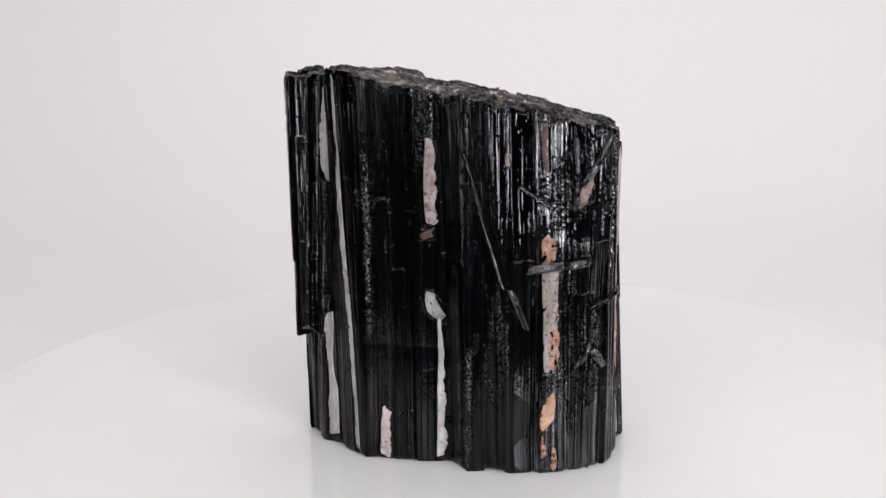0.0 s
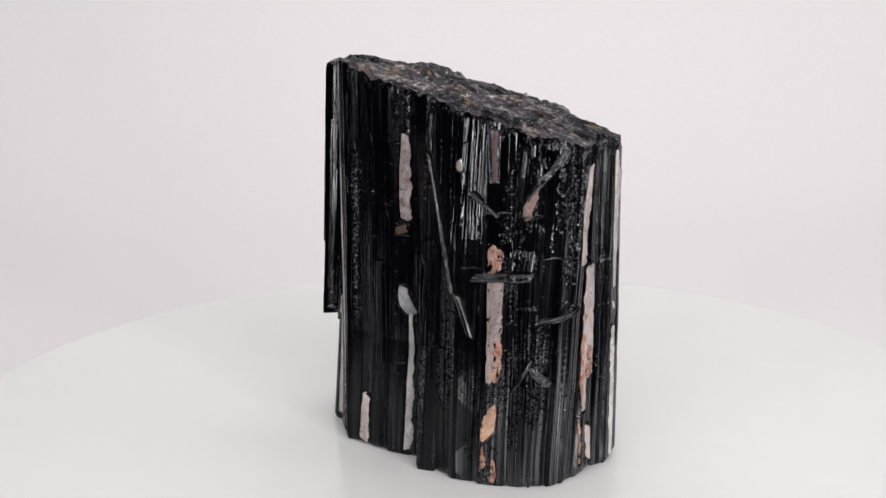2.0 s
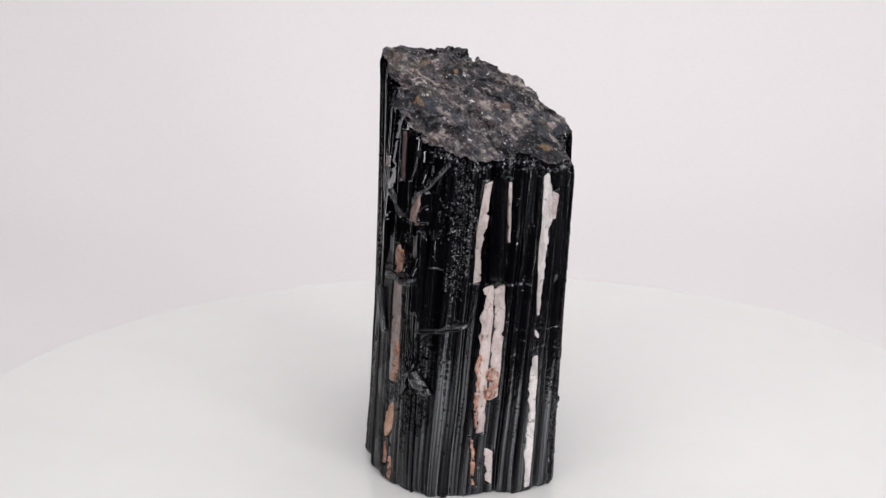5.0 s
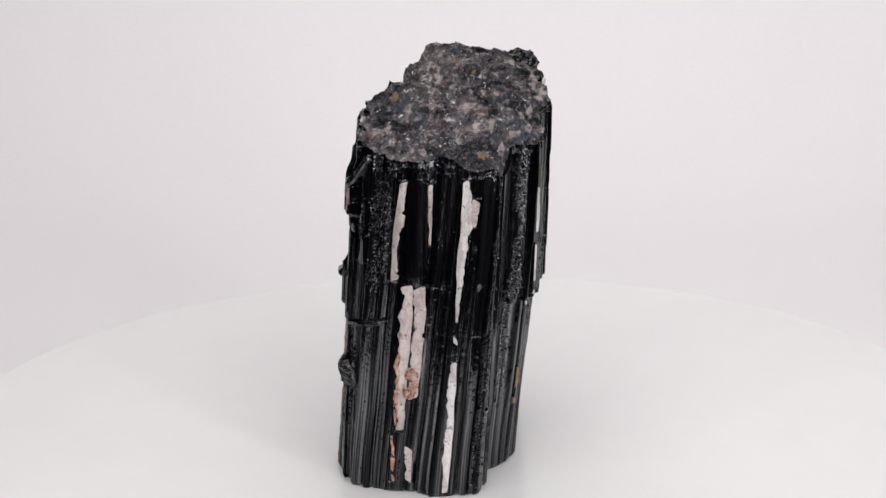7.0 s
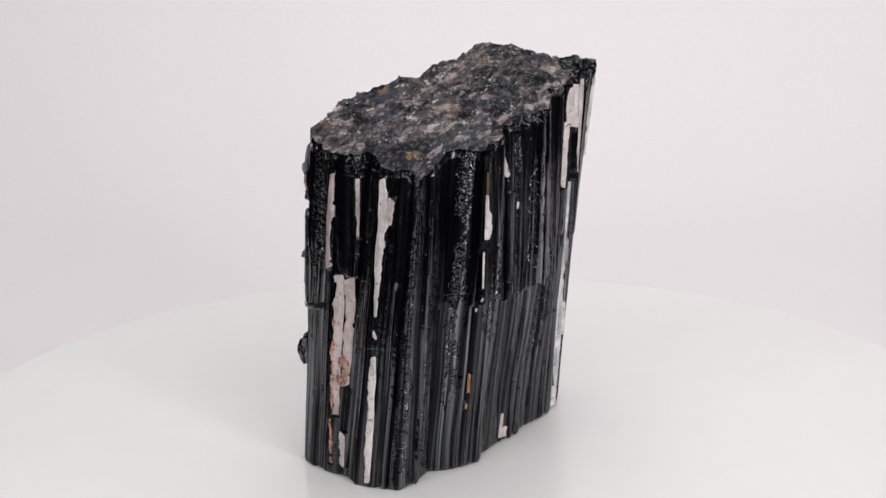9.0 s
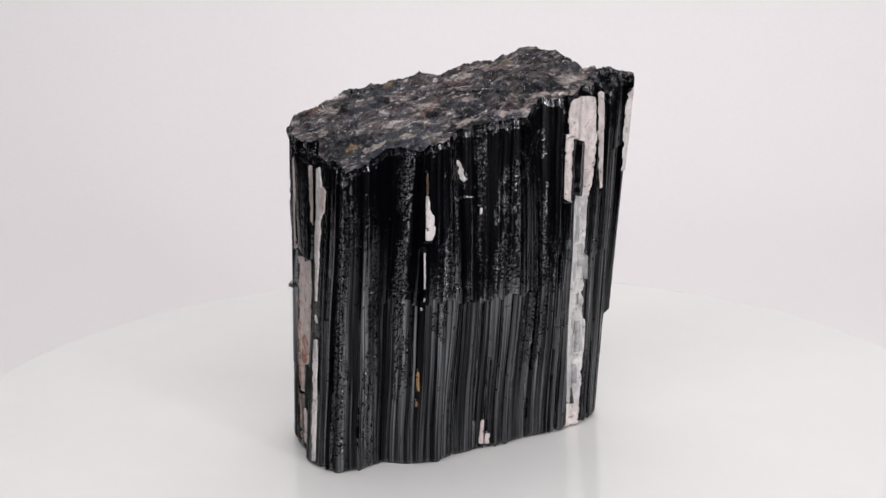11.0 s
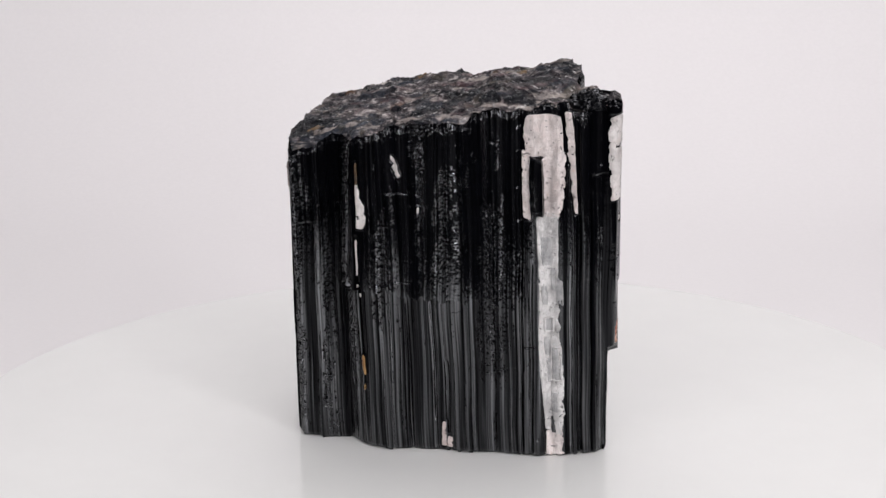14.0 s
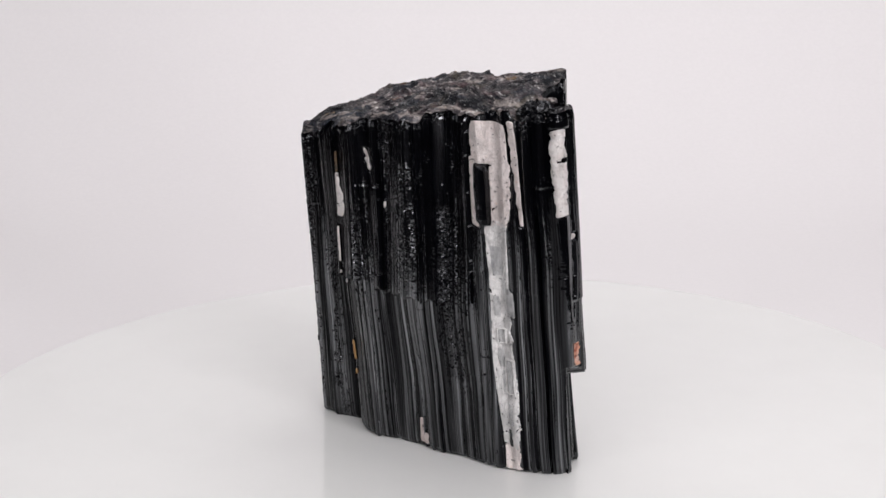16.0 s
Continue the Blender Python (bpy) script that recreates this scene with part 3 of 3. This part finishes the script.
    grain = facets(S.shape, 2, 2)
    coarse = facets(S.shape, 5, 5)
    D += pitted * (-0.12 + 0.11 * grain * (0.4 + 0.8 * np.abs(coarse)).clip(0, 1.5) + 0.09 * coarse)
    D *= 1 - 0.65 * smoothstep(1.6, 0.0, zt - Z)
    for g, depth, width, z0, z1 in GROOVES:
        D -= depth * np.exp(-((Sd - g) / width) ** 2) * smoothstep(z0, z0 + 3, Z) * (1 - smoothstep(z1 - 3, z1, Z))
    mask = vein_mask(S, Z)
    pitted = pitted * (mask < 0.3)
    D = (D - 0.3) * (1 - mask) - 0.35 * mask + large_form(S, Z)
    # chipped rim and slightly rounded foot
    D -= 0.35 * smoothstep(2.2, 0.0, zt - Z) * (0.5 + 0.5 * np.abs(blurred(rng.normal(size=(1, COLS)), 1, 15))) 
    D -= 0.5 * smoothstep(1.2, 0.0, Z - zb)
    P = surface(S, Z, D)
    verts = P.reshape(-1, 3)
    faces = grid_faces(ROWS, COLS, True)
    faces.append(tuple(range(COLS))[::-1])
    body = part("crystal_body", verts, faces, BLACK, base, "glossy black crystal with fine lengthwise striations")
    body.data.materials.append(PITTED)
    body.data.materials.append(POLISHED)
    body.data.materials.append(SMOOTH)
    lay = body.data.uv_layers.new(name="unrolled")
    corner = np.zeros(len(body.data.loops), dtype=np.int32)
    body.data.loops.foreach_get("vertex_index", corner)
    flat_map = np.stack([Sd.reshape(-1), Z.reshape(-1)], 1) * 0.001
    lay.data.foreach_set("uv", flat_map[corner].astype(np.float32).reshape(-1))
    idx = np.zeros(len(body.data.polygons), dtype=np.int32)
    idx[:-1] = np.where(pitted[:-1].reshape(-1) > 0.5, 1, np.where(upper_front[:-1].reshape(-1) > 0.45, 2, np.where(calm[:-1].reshape(-1) > 0.5, 3, 0)))
    body.data.polygons.foreach_set("material_index", idx)
    body.data.polygons.foreach_set("use_smooth", idx != 1)

    # broken top: rings from the rim to the middle
    rings, rim3 = 120, P[-1] * 1000
    centre = rim3.mean(0)
    verts = []
    for k in range(rings):
        f = 1 - (k / (rings - 1)) ** 0.9
        for j in range(0, COLS, 2):
            x, y = centre[:2] + (rim3[j, :2] - centre[:2]) * f
            ease = min(1.0, (1 - f) * 24)
            z = rim3[j, 2] * (1 - ease) + rock_height(x, y) * ease
            verts.append((x * 0.001, y * 0.001, z * 0.001))
    face = part("fracture_face", verts, grid_faces(rings, COLS // 2, True), TOP, base, "rough broken grey-brown top with glints painted as white specks", False)

    # veins
    seams = {}
    for name, label, material, path, proud in VEINS:
        p = np.array(path)[::-1]
        z0 = p[0, 1]
        z1 = min(p[-1, 1], np.interp(p[-1, 0] + p[-1, 2] * np.linspace(-1, 1, 9), s1, zt).min() - 0.7)
        rows = max(8, int((z1 - z0) / 0.24))
        z = np.linspace(z0, z1, rows)
        c, h = np.interp(z, p[:, 1], p[:, 0]), np.interp(z, p[:, 1], p[:, 2])
        ends = np.minimum(1, np.minimum(z - z0, z1 - z) / np.minimum(0.45, (z1 - z0) * 0.3)) ** 0.5
        jag = (0.30 if material is VEIL else 0.44) * np.minimum(1, h)
        across = max(7, int(h.max() / 0.2) * 2 + 1)
        u = np.linspace(-1, 1, across)
        reach = np.arange(z0 - 4, z1 + 4, 0.5)
        wide = np.arange(z0 - 4, z1 + 8, 2.6)
        scallop = np.abs(np.sin(np.interp(z, wide, np.cumsum(rng.uniform(0.8, 3.2, wide.size))))) ** 0.5 - 0.6
        left, right = [(np.interp(z, reach, rng.normal(size=reach.size)) * 0.22 + np.interp(z, wide, rng.normal(size=wide.size)) * 0.6 + k * side * scallop) * jag * k for side, k in (((-1, 0.3), (1, 1.0)) if rng.random() < 0.6 else ((-1, 1.0), (1, 0.3)))]
        h = h * 0.92
        lo, hi = c - h * (0.35 + 0.65 * ends) + left, c + h * (0.35 + 0.65 * ends) + right
        SS = lo[:, None] + (hi - lo)[:, None] * (u + 1) / 2
        ZZ = z[:, None] + rng.uniform(-0.7, 0.7) * np.minimum(h, 1.2)[:, None] * u[None]
        lumps = np.interp(z, reach, rng.normal(size=reach.size))[:, None] * 0.03
        out = (proud - 0.15) * (1 - np.abs(u) ** 16)[None] + 0.8 * lumps + (0.10 if material in (RUST, CLEAR) else 0.07) * rng.normal(size=SS.shape)
        holes = blurred(rng.normal(size=SS.shape), 5, 3) > (2.7 if material in (PALE, CLEAR, PINK, BLUSH, VEIL, GREY, PEACH) else 2.0) - 1.0 * np.abs(u)[None] ** 2
        if material is RUST:
            holes |= facets(SS.shape, 9, 5) > 0.75 - 0.5 * np.abs(u)[None]
        out = np.where(holes, -0.8, out)
        out[:, 0], out[:, -1], out[0], out[-1] = -0.7, -0.7, -0.7, -0.7
        q = surface(SS, ZZ, out + large_form(np.mod(SS, ROUND), ZZ))
        seams[label] = part(name, q.reshape(-1, 3), grid_faces(rows, across), material, base, label)
    return base, face, seams


specimen, broken_top, seams = build_crystal()
quartz_vein = seams["broad glassy white quartz vein"]


def blade(label, a, b, half, proud, material=FACET, sink=-0.6, name="crystal_blade", parent=None):
    """A small prism lying on the crystal's side from a to b, each (s, z) in mm, with a ridge and slanted ends."""
    a, b = np.array(a, float), np.array(b, float)
    n = max(4, int(np.hypot(*(b - a)) / 1.3))
    d = (b - a) / np.hypot(*(b - a))
    side = np.array([-d[1], d[0]])
    profile = [(-1.0, sink), (-0.95, proud * 0.55), (-0.4, proud), (0.35, proud * 0.95), (0.9, proud * 0.45), (1.0, sink)]
    S, Z, out = [], [], []
    for i in range(n):
        f = i / (n - 1)
        wob = 1 + 0.04 * rng.normal() if 0 < i < n - 1 else 0.85
        for u, o in profile:
            q = a + (b - a) * (f + (0.04 * u if i in (0, n - 1) else 0)) + side * u * half * wob
            S.append(q[0]), Z.append(q[1]), out.append(o + 0.02 * rng.normal() if o > 0 and 0 < i < n - 1 else (o if o < 0 else o * 0.9))
    S, Z, out = np.array(S), np.array(Z), np.array(out)
    verts = surface(S, Z, out + large_form(np.mod(S, ROUND), Z))
    faces = grid_faces(n, len(profile))
    faces += [tuple(range(len(profile)))[::-1], tuple((n - 1) * len(profile) + k for k in range(len(profile)))]
    return part(name, verts, faces, material, parent or specimen, label, False)


SMALL = "small glossy black crystal lying askew"
blade(SMALL, (171.2, 88.6), (175.9, 71.4), 0.6, 0.9)
blade(SMALL, (175.9, 71.4), (182.2, 52.9), 0.5, 0.8)
blade(SMALL, (203.9, 81.0), (212.4, 92.6), 0.9, 0.9)
blade(SMALL, (187.1, 80.6), (195.6, 74.5), 0.6, 0.9)
blade(SMALL, (189.0, 57.5), (206.1, 59.6), 1.2, 1.1)
blade(SMALL, (206.4, 46.0), (219.4, 48.4), 0.7, 0.8)
blade(SMALL, (184.5, 52.3), (188.7, 41.3), 0.8, 0.9)
blade(SMALL, (206.7, 35.0), (210.9, 29.0), 1.5, 1.3)
blade(SMALL, (201.2, 27.4), (206.3, 36.2), 0.7, 0.9)
# raised facets added to catch light where long upright highlights run
UPRIGHT = "narrow upright black facet added to catch a long highlight"
blade(UPRIGHT, (207.4, 72.5), (206.8, 47.5), 0.7, 0.8)
blade(UPRIGHT, (202.4, 93.0), (202.0, 72.0), 0.8, 0.8)
blade(UPRIGHT, (171.6, 99.5), (171.9, 88.5), 0.7, 0.6)
blade("short black crystal set in the white vein", (86.4, 88.7), (86.4, 72.6), 2.1, 2.0, STUB)
blade("rough black crystal column above the white vein", (224.2, 87.5), (225.6, 59.8), 2.2, 0.7, STUB)
for a, b, half, proud in (((89.0, 42.5), (89.3, 38.6), 1.7, 0.75), ((91.3, 33.5), (91.7, 24.0), 1.0, 0.7), ((89.2, 30.0), (89.0, 23.0), 1.2, 0.5), ((88.6, 66.0), (88.9, 58.0), 1.5, 0.4), ((90.9, 20.0), (91.2, 14.0), 1.1, 0.55), ((87.8, 52.0), (87.9, 46.5), 0.9, 0.6), ((90.6, 57.0), (90.8, 50.5), 0.9, 0.45), ((88.0, 36.8), (88.2, 31.5), 0.8, 0.65)):
    blade("blocky translucent quartz crystal in the vein", a, b, half, proud, GLASSY, -0.3, "quartz_crystal", quartz_vein)
# thin white strips stand in for the highlights along two blocks' edges
for s0, s1, z0, z1, proud in ((87.4, 91.0, 38.6, 42.6, 1.0), (90.2, 92.9, 23.8, 33.8, 0.9)):
    for a, b in (((s0, z0), (s0, z1)), ((s1, z0), (s1, z1)), ((s0, z0), (s1, z0)), ((s0, z1), (s1, z1))):
        blade("white strip standing in for the lit edge of a quartz block", a, b, 0.22, proud, CLEAR, -0.3, "quartz_edge_glint", quartz_vein)
blade("black crystal sliver in the vein", (89.6, 12.5), (91.0, 7.6), 0.9, 0.55)


def lump(name, label, x, y, rx, ry, base, height, material, rough):
    """A broken lump on the top: a dome with an uneven surface, in mm."""
    around, rings = 40, 14
    verts = []
    for k in range(rings):
        a = radians(90 * k / (rings - 1))
        for j in range(around):
            b = 2 * math.pi * j / around
            p = Vector((math.cos(b) * math.cos(a) * rx, math.sin(b) * math.cos(a) * ry, math.sin(a) * height))
            p *= 1 + rough * (noise.noise(p * 0.45 + Vector((x, y, 0))) + 0.7 * noise.noise(p * 1.2 + Vector((x, y, 0))) + 0.4 * noise.noise(p * 3 + Vector((x, y, 0))))
            verts.append(((x + p.x) * 0.001, (y + p.y) * 0.001, (base + p.z) * 0.001))
    return part(name, verts, grid_faces(rings, around, True), material, specimen, label, False)


def stain(label, x, y, rx, ry, material):
    """A thin crust that follows the broken top."""
    around, rings = 28, 9
    verts = []
    for k in range(rings):
        for j in range(around):
            b = 2 * math.pi * j / around
            d = Vector((math.cos(b), math.sin(b), 0))
            f = (1 - k / (rings - 1)) * (1 + 0.45 * noise.noise(d * 1.6 + Vector((x, y, 0))) + 0.25 * noise.noise(d * 4 + Vector((x, y, 0))))
            px, py = x + d.x * rx * f, y + d.y * ry * f
            lift = -0.25 if k == 0 else 0.12 + 0.12 * noise.noise(Vector((px, py, 3)) * 2)
            verts.append((px * 0.001, py * 0.001, (rock_height(px, py) + lift) * 0.001))
    return part("crust", verts, grid_faces(rings, around, True), material, broken_top, label)


lump("crystal_stub", "rough black crystal stub on the flange", -40.0, 15.8, 5.6, 5.2, 101.8, 4.3, STUB, 0.24)
for x, y, rx, ry in ((-18.6, -1.4, 1.9, 1.3), (12.8, -15.0, 2.2, 1.5), (-10.2, 4.6, 0.8, 0.7)):
    stain("ochre crust on the broken top", x, y, rx, ry, OLD)
stain("rusty brown crust on the broken top", 14.2, 9.4, 2.4, 1.6, RUSTY)
stain("yellowish crust at the rim", 37.0, 11.0, 2.2, 1.7, OLD)
for x, y, rx, ry in ((33.0, 15.6, 3.6, 0.9), (19.0, 22.0, 3.2, 1.0), (8.0, 21.5, 4.0, 0.9), (-3.0, 23.5, 4.4, 1.0), (-12.0, 21.5, 3.0, 0.8)):
    stain("pale streaky crust along the rim", x, y, rx, ry, DULL)
stain("pale glassy flake on the broken top", 38.5, -4.6, 1.5, 1.2, DULL)
for x, y, rx, ry in ((31.5, -18.0, 3.4, 0.9), (25.0, 18.0, 2.0, 1.2), (-27.0, 14.0, 2.2, 1.0), (3.0, 12.0, 1.6, 0.9)):
    stain("pale feldspar crust at the rim", x, y, rx, ry, DULL)


def motions():
    rows = [(0.5 * i, pose(0, 0, 0, 0, 0, turn_at(0.5 * i))) for i in range(33)]
    walk(table, rows)
    walk(specimen, rows)


motions()
